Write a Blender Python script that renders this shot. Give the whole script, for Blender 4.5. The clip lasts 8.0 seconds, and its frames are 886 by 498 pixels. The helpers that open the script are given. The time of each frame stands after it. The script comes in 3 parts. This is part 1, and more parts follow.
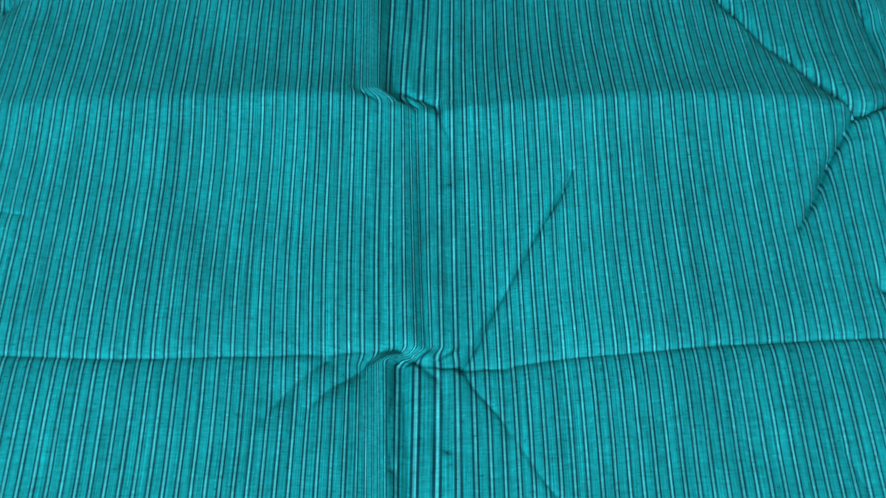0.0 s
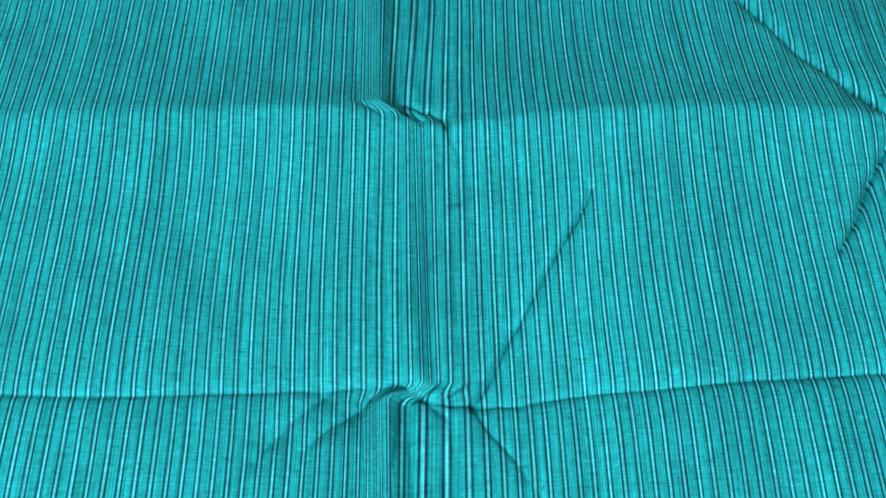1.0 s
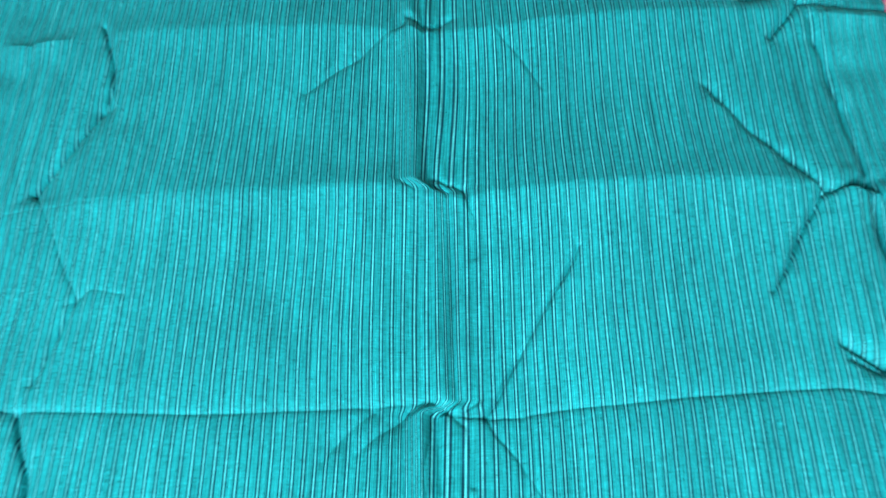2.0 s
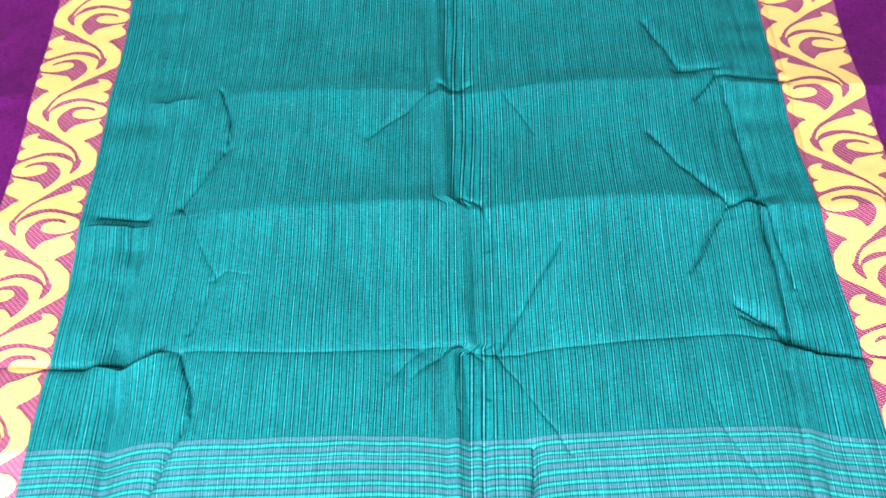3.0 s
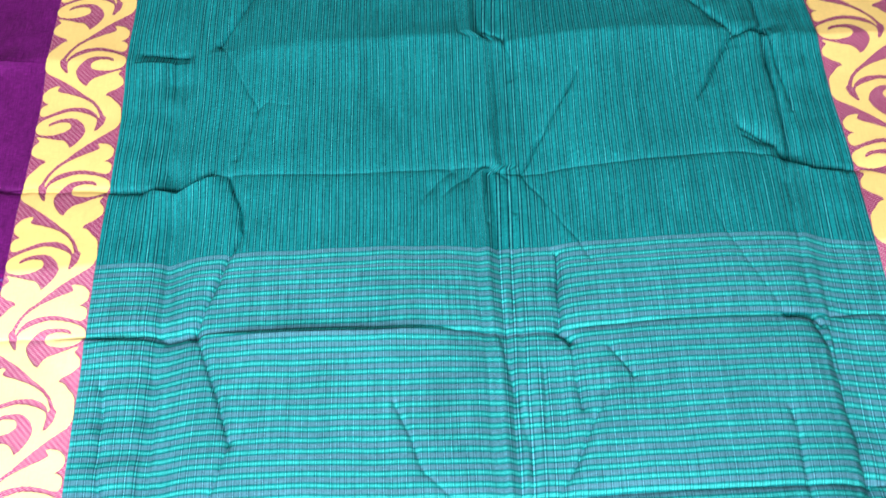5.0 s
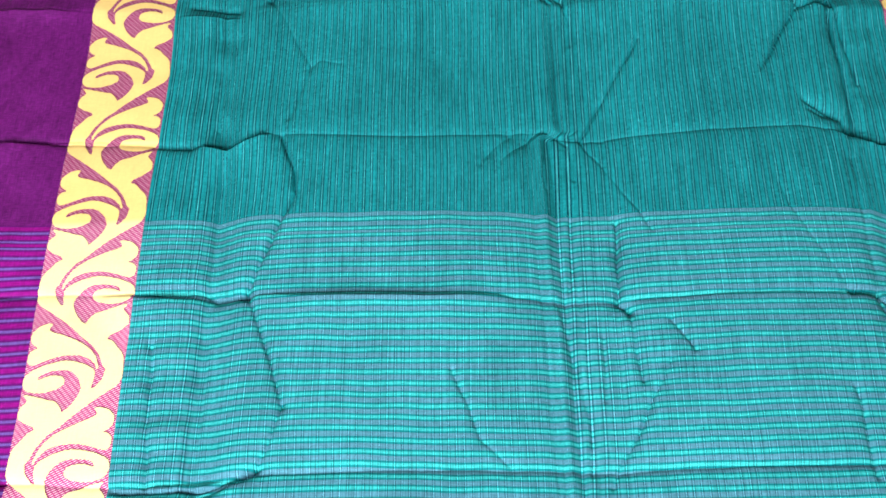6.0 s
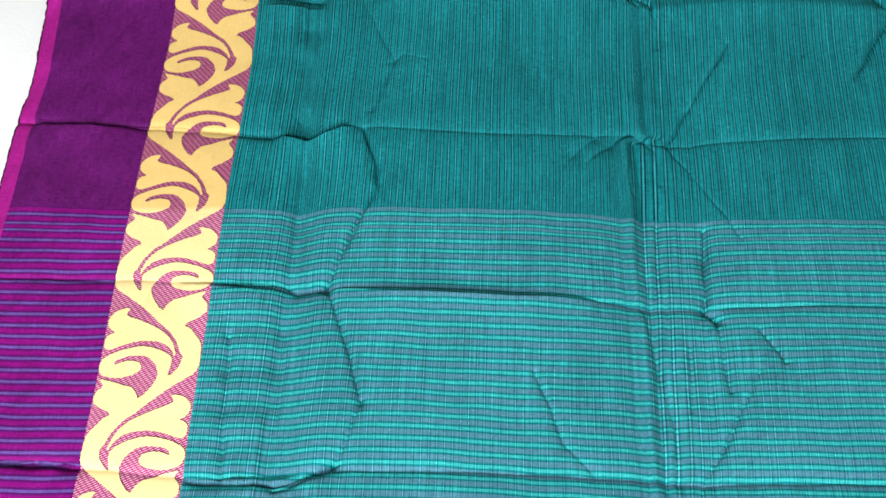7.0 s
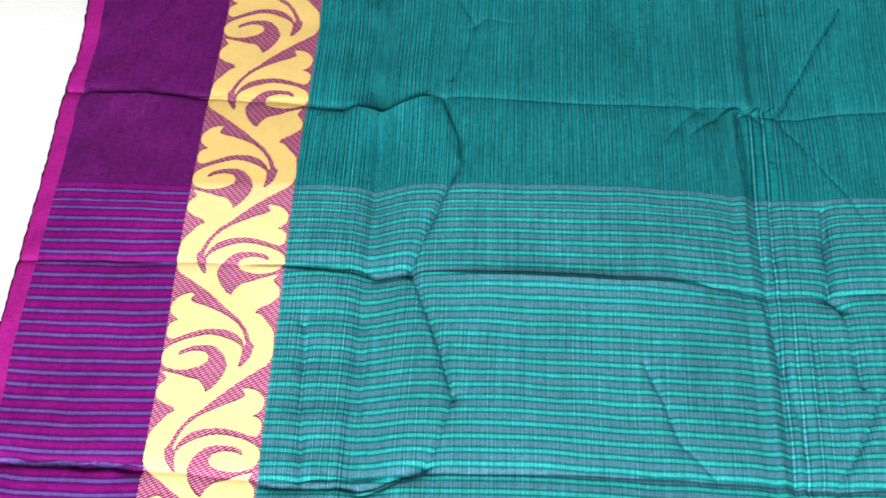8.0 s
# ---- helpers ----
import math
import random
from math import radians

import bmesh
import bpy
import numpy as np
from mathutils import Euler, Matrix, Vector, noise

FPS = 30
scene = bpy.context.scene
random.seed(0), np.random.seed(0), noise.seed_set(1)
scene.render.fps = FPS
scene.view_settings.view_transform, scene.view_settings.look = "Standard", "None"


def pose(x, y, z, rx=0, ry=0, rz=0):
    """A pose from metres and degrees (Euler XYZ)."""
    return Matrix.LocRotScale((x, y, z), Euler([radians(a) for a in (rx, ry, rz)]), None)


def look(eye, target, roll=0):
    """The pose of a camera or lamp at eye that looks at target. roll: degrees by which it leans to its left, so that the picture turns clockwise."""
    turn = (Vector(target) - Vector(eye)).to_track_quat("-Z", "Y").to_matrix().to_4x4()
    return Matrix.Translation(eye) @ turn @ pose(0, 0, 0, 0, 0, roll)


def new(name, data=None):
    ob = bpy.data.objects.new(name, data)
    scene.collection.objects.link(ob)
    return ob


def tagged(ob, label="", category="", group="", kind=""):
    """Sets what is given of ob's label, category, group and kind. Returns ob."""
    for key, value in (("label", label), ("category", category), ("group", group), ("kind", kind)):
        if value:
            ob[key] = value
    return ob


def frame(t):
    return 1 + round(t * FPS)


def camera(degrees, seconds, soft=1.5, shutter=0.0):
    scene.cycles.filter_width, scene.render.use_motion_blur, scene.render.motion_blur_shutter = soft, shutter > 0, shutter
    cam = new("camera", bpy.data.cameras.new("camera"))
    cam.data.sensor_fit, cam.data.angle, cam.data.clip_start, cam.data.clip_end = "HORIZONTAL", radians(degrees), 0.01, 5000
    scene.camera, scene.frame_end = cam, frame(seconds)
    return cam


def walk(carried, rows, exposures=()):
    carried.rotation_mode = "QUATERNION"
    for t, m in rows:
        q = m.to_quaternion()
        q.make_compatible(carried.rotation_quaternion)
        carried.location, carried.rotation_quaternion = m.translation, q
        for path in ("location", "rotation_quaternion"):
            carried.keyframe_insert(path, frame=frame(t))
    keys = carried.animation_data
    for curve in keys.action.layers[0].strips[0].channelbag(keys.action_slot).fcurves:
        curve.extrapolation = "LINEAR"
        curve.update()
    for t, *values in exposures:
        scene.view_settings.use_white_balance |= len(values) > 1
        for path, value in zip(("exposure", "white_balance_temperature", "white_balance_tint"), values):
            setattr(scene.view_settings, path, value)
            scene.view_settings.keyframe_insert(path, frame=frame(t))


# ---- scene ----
cam = camera(43.0, 8.0, shutter=0.4)
PATH = [
    (0, (0.0202, -0.1874, 0.5163), (0.0449, 0.3664, -0.3160), 1.74),
    (0.5, (0.0177, -0.1608, 0.4719), (0.0460, 0.4014, -0.3546), 2.28),
    (1, (0.0184, -0.1558, 0.4756), (0.0410, 0.4116, -0.3476), 1.40),
    (1.5, (0.0206, -0.1649, 0.4914), (0.0223, 0.4280, -0.3139), -0.44),
    (2, (0.0427, -0.2198, 0.6394), (0.0108, 0.3377, -0.1901), -4.28),
    (2.2, (0.0479, -0.2677, 0.7009), (0.0102, 0.2942, -0.1255), -4.58),
    (3.3, (0.0201, -0.4953, 0.9443), (-0.0006, 0.0948, 0.1372), -3.14),
    (3.5, (0.0214, -0.5137, 0.9553), (0.0048, 0.0702, 0.1436), -2.75),
    (4, (0.0232, -0.5489, 0.9918), (0.0094, 0.0116, 0.1637), -2.35),
    (4.5, (0.0066, -0.5424, 0.9774), (-0.0039, -0.0202, 0.1246), -2.37),
    (5, (-0.0198, -0.5514, 0.9561), (-0.0360, -0.0539, 0.0888), -3.90),
    (5.2, (-0.0341, -0.5541, 0.9544), (-0.0390, -0.0656, 0.0818), -2.84),
    (6.5, (-0.1131, -0.5467, 0.9191), (-0.1283, -0.0673, 0.0416), -0.50),
    (7, (-0.1433, -0.5500, 0.9100), (-0.1696, -0.0626, 0.0372), -0.91),
    (7.5, (-0.1765, -0.5343, 0.8627), (-0.2012, -0.0440, -0.0085), -0.85),
    (8, (-0.2239, -0.5221, 0.8180), (-0.2505, -0.0336, -0.0542), -0.76),
]
walk(cam, [(t, look(eye, target, roll)) for t, eye, target, roll in PATH],
     exposures=[(0.0, 0.32, 5900, 10), (0.5, 0.62, 6000, 10), (1.0, 0.82, 6050, 10), (1.5, 0.76, 5950, 10), (1.8, 1.05, 6050, 10), (2.2, 1.14, 6050, 10),
                (3.3, 0.80, 6150, 10), (4.2, 0.53, 6150, 10), (4.6, 0.41, 6150, 10), (5.2, 0.37, 6150, 10), (6.5, 0.17, 6200, 10), (7.0, -0.15, 6200, 10), (7.5, -0.12, 6200, 10), (8.0, -0.15, 6250, 10)])

# ---- light ----
world = bpy.data.worlds.new("sky")
scene.world = world
world.use_nodes = True
wn = world.node_tree.nodes
sky = wn.new("ShaderNodeTexSky")
sky.sky_type, sky.sun_disc = "NISHITA", False
sky.sun_elevation, sky.sun_rotation = radians(40), radians(180)
wn["Background"].inputs["Strength"].default_value = 0.12
world.node_tree.links.new(sky.outputs["Color"], wn["Background"].inputs["Color"])


def area_lamp(name, width, height, power, m, colour):
    data = bpy.data.lights.new(name, "AREA")
    data.shape, data.size, data.size_y, data.energy, data.color = "RECTANGLE", width, height, power, colour
    ob = new(name, data)
    ob.matrix_world = m
    return ob


# Unseen window and its area lamp, added to light the cloth from the south.
WINDOW_X, WINDOW_Z, WINDOW_W, WINDOW_H = -0.40, 1.20, 1.2, 1.1
area_lamp("unseen_key_light", WINDOW_W - 0.1, WINDOW_H - 0.1, 76.0,
          look((WINDOW_X, -1.46, WINDOW_Z), (WINDOW_X + 0.3, 0.0, 0.0)), (1.0, 1.0, 1.0))


# ---- materials ----
class Nodes:
    """Short hand for building a node tree."""

    def __init__(self, name):
        self.mat = bpy.data.materials.new(name)
        self.mat.use_nodes = True
        self.tree = self.mat.node_tree
        self.shader = self.tree.nodes["Principled BSDF"]

    def node(self, kind, **inputs):
        n = self.tree.nodes.new(kind)
        for key, value in inputs.items():
            self.put(n.inputs[key.replace("_", " ")], value)
        return n

    def put(self, socket, value):
        if isinstance(value, bpy.types.NodeSocket):
            self.tree.links.new(value, socket)
        else:
            socket.default_value = value

    def math(self, op, a, b=0.0, c=0.0):
        n = self.tree.nodes.new("ShaderNodeMath")
        n.operation = op
        for socket, value in zip(n.inputs, (a, b, c)):
            self.put(socket, value)
        return n.outputs[0]

    def uv(self):
        n = self.tree.nodes.new("ShaderNodeUVMap")
        n.uv_map = "weave"
        split = self.node("ShaderNodeSeparateXYZ", Vector=n.outputs["UV"])
        return split.outputs["X"], split.outputs["Y"]

    def noise(self, x, y, sx, sy, detail=2.0, z=0.0):
        v = self.node("ShaderNodeCombineXYZ", X=self.math("MULTIPLY", x, sx), Y=self.math("MULTIPLY", y, sy), Z=z)
        n = self.node("ShaderNodeTexNoise", Vector=v.outputs[0], Scale=1.0, Detail=detail, Roughness=0.6)
        return n.outputs["Fac"]

    def ramp(self, fac, stops, interpolation="LINEAR"):
        n = self.node("ShaderNodeValToRGB", Fac=fac)
        n.color_ramp.interpolation = interpolation
        el = n.color_ramp.elements
        while len(el) < len(stops):
            el.new(0.5)
        for e, (pos, col) in zip(el, stops):
            e.position = pos
            e.color = (*col, 1.0) if len(col) == 3 else col
        return n.outputs["Color"]

    def mix(self, fac, a, b, blend="MIX"):
        n = self.tree.nodes.new("ShaderNodeMix")
        n.data_type, n.blend_type = "RGBA", blend
        for socket, value in ((n.inputs[0], fac), (n.inputs[6], a), (n.inputs[7], b)):
            self.put(socket, (*value, 1.0) if isinstance(value, tuple) else value)
        return n.outputs[2]

    def grey(self, value):
        return self.node("ShaderNodeCombineXYZ", X=value, Y=value, Z=value).outputs[0]

    def spread(self, fac, low, high):
        """Noise round 0.5 stretched to low..high."""
        n = self.node("ShaderNodeMapRange", Value=fac)
        for key, value in (("From Min", 0.25), ("From Max", 0.75), ("To Min", low), ("To Max", high)):
            n.inputs[key].default_value = value
        return n.outputs[0]

    def done(self, colour, rough, bump=None, depth=0.0003, metal=0.0, sheen=0.0, spec=0.08):
        sh = self.shader.inputs
        self.put(sh["Base Color"], (*colour, 1.0) if isinstance(colour, tuple) else colour)
        self.put(sh["Roughness"], rough)
        sh["Metallic"].default_value = metal
        sh["Specular IOR Level"].default_value = spec
        sh["Sheen Weight"].default_value = sheen
        if bump is not None:
            b = self.node("ShaderNodeBump", Height=bump, Strength=1.0, Distance=depth)
            self.put(sh["Normal"], b.outputs["Normal"])
        return self.mat


def weave_grain(n, u, v, amount):
    """Slubs along both thread directions, and broad unevenness, as one factor round 1."""
    weft = n.spread(n.noise(u, v, 110.0, 1000.0, 2.0), 1.0 - amount, 1.0 + amount)
    warp = n.spread(n.noise(u, v, 1300.0, 45.0, 2.0, 3.0), 1.0 - amount, 1.0 + amount)
    mottle = n.spread(n.noise(u, v, 260.0, 230.0, 3.0, 13.0), 1.0 - amount * 0.7, 1.0 + amount * 0.7)
    weft = n.math("MULTIPLY", weft, mottle)
    broad = n.spread(n.noise(u, v, 14.0, 11.0, 3.0, 7.0), 1.0 - amount * 0.6, 1.0 + amount * 0.6)
    return n.math("MULTIPLY", n.math("MULTIPLY", weft, warp), broad)


WARP_STEP = 0.00665     # one repeat of the body's pinstripes
START = 0.0             # where the end piece begins along the cloth
WEFT_STEP = 0.01073     # one repeat of the end piece's cross stripes


def pinstripes(n, u, v):
    wander = n.math("MULTIPLY", n.math("SUBTRACT", n.noise(u, v, 18.0, 3.0, 1.0, 11.0), 0.5), 0.0012)
    phase = n.math("FRACT", n.math("DIVIDE", n.math("ADD", n.math("ADD", u, wander), 2.0), WARP_STEP))
    return phase


def cross_phase(n, u, v):
    """Cross stripes of the end piece: 0 in the middle of a bright stripe. The second and third lie closer."""
    down = n.math("MULTIPLY_ADD", n.math("SUBTRACT", n.noise(u, v, 2.0, 60.0, 0.0, 5.0), 0.5), 0.0012, n.math("SUBTRACT", START, v))

    def spaced(at, step, count):
        return n.math("ADD", n.math("DIVIDE", n.math("SUBTRACT", down, at), step), count)
    first = n.math("MAXIMUM", spaced(0.0085, 0.0102, 0.0), spaced(0.0187, 0.0067, 1.0))
    return n.math("FRACT", n.math("ADD", n.math("MINIMUM", first, spaced(0.0254, WEFT_STEP, 2.0)), 8.0))


def make_body():
    n = Nodes("green_striped_cotton")
    u, v = n.uv()
    phase = pinstripes(n, u, v)
    base, dark, light = (0.008, 0.172, 0.187), (0.001, 0.028, 0.046), (0.036, 0.293, 0.308)
    striped = n.ramp(phase, [(0.0, base), (0.19, base), (0.23, dark), (0.33, dark), (0.38, light), (0.48, light),
                             (0.53, dark), (0.63, dark), (0.67, base), (1.0, base)])
    # the dyed threads are heavier in some stripes than in others, and fade and thicken along their run
    weight = n.math("MULTIPLY", n.spread(n.noise(u, v, 75.0, 2.0, 0.0, 71.0), 0.84, 1.04), n.spread(n.noise(u, v, 330.0, 38.0, 2.0, 73.0), 0.84, 1.10))
    col = n.mix(n.math("MINIMUM", weight, 1.0), base, striped)
    fine = n.math("MULTIPLY_ADD", n.math("SINE", n.math("MULTIPLY", u, 6.2832 / 0.00125)), 0.13, 1.0)
    fine = n.math("MULTIPLY", fine, n.spread(n.noise(u, v, 1700.0, 11.0, 1.0, 53.0), 0.70, 1.36))
    fleck = n.ramp(n.noise(u, v, 420.0, 520.0, 1.0, 23.0), [(0.0, (0.5, 0.5, 0.5)), (0.27, (0.6, 0.6, 0.6)), (0.36, (1, 1, 1)), (0.68, (1, 1, 1)), (0.76, (1.5, 1.5, 1.5)), (1.0, (1.6, 1.6, 1.6))])
    streak = n.math("MULTIPLY", n.spread(n.noise(u, v, 620.0, 7.0, 2.0, 37.0), 0.80, 1.20), n.spread(n.noise(u, v, 120.0, 4.0, 1.0, 43.0), 0.90, 1.10))
    grain = n.math("MULTIPLY", n.math("MULTIPLY", weave_grain(n, u, v, 0.26), fine), n.math("MULTIPLY", fleck, streak))
    col = n.mix(1.0, col, n.grey(grain), "MULTIPLY")
    return n.done(col, 0.75, grain, 0.00015)


def make_pallu():
    n = Nodes("cross_striped_cotton")
    u, v = n.uv()
    phase = cross_phase(n, u, v)
    teal, mauve, cyan = (0.004, 0.140, 0.150), (0.060, 0.185, 0.240), (0.034, 0.335, 0.328)
    col = n.ramp(phase, [(0.0, cyan), (0.10, cyan), (0.16, teal), (0.25, teal), (0.34, mauve), (0.66, mauve),
                         (0.75, teal), (0.84, teal), (0.90, cyan), (1.0, cyan)])
    warp = pinstripes(n, u, v)
    over = n.ramp(warp, [(0.0, (1.0, 1.0, 1.0)), (0.24, (1.0, 1.0, 1.0)), (0.29, (0.38, 0.45, 0.47)), (0.36, (0.38, 0.45, 0.47)),
                         (0.41, (1.9, 1.75, 1.75)), (0.48, (1.9, 1.75, 1.75)), (0.53, (0.38, 0.45, 0.47)), (0.60, (0.38, 0.45, 0.47)),
                         (0.65, (1.0, 1.0, 1.0)), (1.0, (1.0, 1.0, 1.0))])
    col = n.mix(1.0, col, over, "MULTIPLY")
    streak = n.spread(n.noise(u, v, 700.0, 9.0, 2.0, 31.0), 0.72, 1.30)
    grain = n.math("MULTIPLY", weave_grain(n, u, v, 0.22), streak)
    col = n.mix(1.0, col, n.grey(grain), "MULTIPLY")
    return n.done(col, 0.75, grain, 0.00015)


def make_plain(name, colour, amount=0.28):
    n = Nodes(name)
    u, v = n.uv()
    grain = weave_grain(n, u, v, amount)
    col = n.mix(1.0, colour, n.grey(grain), "MULTIPLY")
    return n.done(col, 0.6, grain, 0.00015)


def make_purple_stripes():
    n = Nodes("purple_cross_stripes")
    u, v = n.uv()
    phase = cross_phase(n, u, v)
    magenta, plum, dark, blue = (0.200, 0.004, 0.155), (0.110, 0.005, 0.120), (0.075, 0.005, 0.105), (0.125, 0.065, 0.270)
    col = n.ramp(phase, [(0.0, blue), (0.09, blue), (0.14, dark), (0.19, dark), (0.28, plum), (0.36, magenta), (0.62, magenta),
                         (0.72, plum), (0.82, dark), (0.86, dark), (0.91, blue), (1.0, blue)])
    grain = weave_grain(n, u, v, 0.25)
    col = n.mix(1.0, col, n.grey(grain), "MULTIPLY")
    return n.done(col, 0.6, grain, 0.00015)


def in_end_piece(n, v):
    """1 where the end piece's paler weft runs through the border, 0 in the body."""
    fac = n.math("DIVIDE", n.math("SUBTRACT", START + 0.003, v), 0.006)
    return n.math("MINIMUM", n.math("MAXIMUM", fac, 0.0), 1.0)


def make_twill(name, grounds, threads, step, slope):
    n = Nodes(name)
    u, v = n.uv()
    paler = in_end_piece(n, v)
    ground, thread = n.mix(paler, *grounds), n.mix(paler, *threads)
    rise = n.math("DIVIDE", n.math("ADD", n.math("MULTIPLY_ADD", u, slope, v), 9.0), step)
    slant = n.math("FRACT", rise)
    shift = n.math("MULTIPLY", n.math("FLOOR", rise), 0.37)
    dots = n.math("FRACT", n.math("ADD", n.math("DIVIDE", n.math("ADD", u, 9.0), step * 1.7), shift))
    line = n.math("MULTIPLY", n.ramp(slant, [(0.0, (0, 0, 0)), (0.50, (0, 0, 0)), (0.62, (1, 1, 1)), (0.88, (1, 1, 1)), (1.0, (0, 0, 0))]),
                  n.ramp(dots, [(0.0, (0.25, 0.25, 0.25)), (0.2, (0.25, 0.25, 0.25)), (0.35, (1, 1, 1)), (0.85, (1, 1, 1)), (1.0, (0.25, 0.25, 0.25))]))
    col = n.mix(line, ground, thread)
    grain = weave_grain(n, u, v, 0.14)
    col = n.mix(1.0, col, n.grey(grain), "MULTIPLY")
    return n.done(col, 0.6, line, 0.0002)


def make_gold():
    n = Nodes("gold_thread")
    u, v = n.uv()
    rib = n.math("MULTIPLY_ADD", n.math("SINE", n.math("MULTIPLY", v, 6.2832 / 0.0009)), 0.04, 1.0)
    grain = n.math("MULTIPLY", weave_grain(n, u, v, 0.06), rib)
    col = n.mix(1.0, n.mix(in_end_piece(n, v), (0.760, 0.525, 0.180), (0.860, 0.685, 0.310)), n.grey(grain), "MULTIPLY")
    return n.done(col, 0.5, grain, 0.0002, spec=0.25)


def make_wall(name, colour):
    n = Nodes(name)
    co = n.node("ShaderNodeTexCoord").outputs["Object"]
    a = n.node("ShaderNodeTexNoise", Vector=co, Scale=3.0, Detail=4.0).outputs["Fac"]
    b = n.node("ShaderNodeTexNoise", Vector=co, Scale=220.0, Detail=2.0).outputs["Fac"]
    col = n.mix(1.0, colour, n.grey(n.spread(a, 0.95, 1.04)), "MULTIPLY")
    return n.done(col, 0.7, b, 0.0004)


BODY, PALLU = make_body(), make_pallu()
PURPLE, PURPLE_STRIPES = make_plain("purple_cotton", (0.103, 0.007, 0.106), 0.33), make_purple_stripes()
THREAD = make_plain("maroon_thread", (0.060, 0.006, 0.030), 0.3)
PINK = make_plain("pink_selvedge", (0.330, 0.012, 0.205), 0.22)
TWILL = make_twill("magenta_twill", ((0.225, 0.010, 0.080), (0.345, 0.011, 0.125)), ((0.56, 0.29, 0.37), (0.74, 0.50, 0.56)), 0.0022, -0.45)
GOLD = make_gold()
# Wall and ceiling tones are held down to weaken the bounced light.
FLOOR, WALL, CEILING, TRIM = (make_wall("white_sheet", (0.88, 0.88, 0.86)), make_wall("added_wall_paint", (0.50, 0.46, 0.40)),
                              make_wall("added_ceiling_paint", (0.62, 0.62, 0.60)), make_wall("added_frame_paint", (0.80, 0.80, 0.78)))


# ---- room: walls, ceiling and window are unseen, added to shape the light ----
def box(bm, x0, x1, y0, y1, z0, z1):
    m = Matrix.LocRotScale(((x0 + x1) / 2, (y0 + y1) / 2, (z0 + z1) / 2), None, (x1 - x0, y1 - y0, z1 - z0))
    bmesh.ops.create_cube(bm, size=1.0, matrix=m)


def structure(name, boxes, material, label, category, bevel=0.0):
    bm = bmesh.new()
    for b in boxes:
        box(bm, *b)
    if bevel:
        bmesh.ops.bevel(bm, geom=bm.edges[:], offset=bevel, segments=2, affect="EDGES")
    me = bpy.data.meshes.new(name)
    bm.to_mesh(me)
    bm.free()
    me.materials.append(material)
    return tagged(new(name, me), label, category, kind="structure")


RX, RY0, RY1, RZ, TH = 2.0, -1.5, 2.4, 2.7, 0.15
structure("floor", [(-RX, RX, RY0, RY1, -0.12, -0.018)], FLOOR, "plain bright white floor under the sari", "floor")
structure("ceiling", [(-RX, RX, RY0, RY1, RZ, RZ + TH)], CEILING, "plain pale grey ceiling, unseen, added to enclose the light", "ceiling")
structure("unseen_wall_west", [(-RX - TH, -RX, RY0 - TH, RY1 + TH, -0.12, RZ + TH)], WALL, "plain beige wall, unseen, added to enclose the light", "wall")
structure("unseen_wall_east", [(RX, RX + TH, RY0 - TH, RY1 + TH, -0.12, RZ + TH)], WALL, "plain beige wall, unseen, added to enclose the light", "wall")
structure("unseen_wall_north", [(-RX, RX, RY1, RY1 + TH, -0.12, RZ + TH)], WALL, "plain beige wall, unseen, added to enclose the light", "wall")
# The opening and frame of the added window, never in view.
wx0, wx1 = WINDOW_X - WINDOW_W / 2, WINDOW_X + WINDOW_W / 2
wz0, wz1 = WINDOW_Z - WINDOW_H / 2, WINDOW_Z + WINDOW_H / 2
structure("unseen_wall_south", [(-RX, wx0, RY0 - TH, RY0, -0.12, RZ + TH), (wx1, RX, RY0 - TH, RY0, -0.12, RZ + TH),
                         (wx0, wx1, RY0 - TH, RY0, -0.12, wz0), (wx0, wx1, RY0 - TH, RY0, wz1, RZ + TH)],
          WALL, "plain beige wall, unseen, with the added window's opening", "wall")
structure("added_window", [(wx0, wx0 + 0.05, RY0 - 0.11, RY0 - 0.06, wz0, wz1), (wx1 - 0.05, wx1, RY0 - 0.11, RY0 - 0.06, wz0, wz1),
                       (wx0 + 0.05, wx1 - 0.05, RY0 - 0.11, RY0 - 0.06, wz0, wz0 + 0.05), (wx0 + 0.05, wx1 - 0.05, RY0 - 0.11, RY0 - 0.06, wz1 - 0.05, wz1)],
          TRIM, "white window frame, unseen, added behind the key light", "window", 0.004)

# ---- the sari: how the cloth lies ----
IN, OUT, SELV, EDGE = 0.379, 0.4665, 0.587, 0.603


def smooth(t):
    t = np.clip(t, 0.0, 1.0)
    return t * t * (3.0 - 2.0 * t)


def wobble(x, y, scale, seed):
    """Cheap smooth unevenness, about -1..1."""
    rng = np.random.RandomState(seed)
    total = np.zeros_like(x)
    for _ in range(9):
        a, f, p = rng.uniform(0, math.tau), scale * rng.uniform(0.6, 1.6), rng.uniform(0, math.tau)
        total += np.sin(f * (np.cos(a) * x + np.sin(a) * y) + p)
    return total / 4.0


def along(x, y, x0, y0, x1, y1):
    """Distance from a segment, signed side and the place along it, 0..1."""
    dx, dy = x1 - x0, y1 - y0
    n2 = dx * dx + dy * dy
    t = np.clip(((x - x0) * dx + (y - y0) * dy) / n2, 0.0, 1.0)
    px, py = x - x0 - t * dx, y - y0 - t * dy
    return np.hypot(px, py), np.sign(px * -dy + py * dx), t


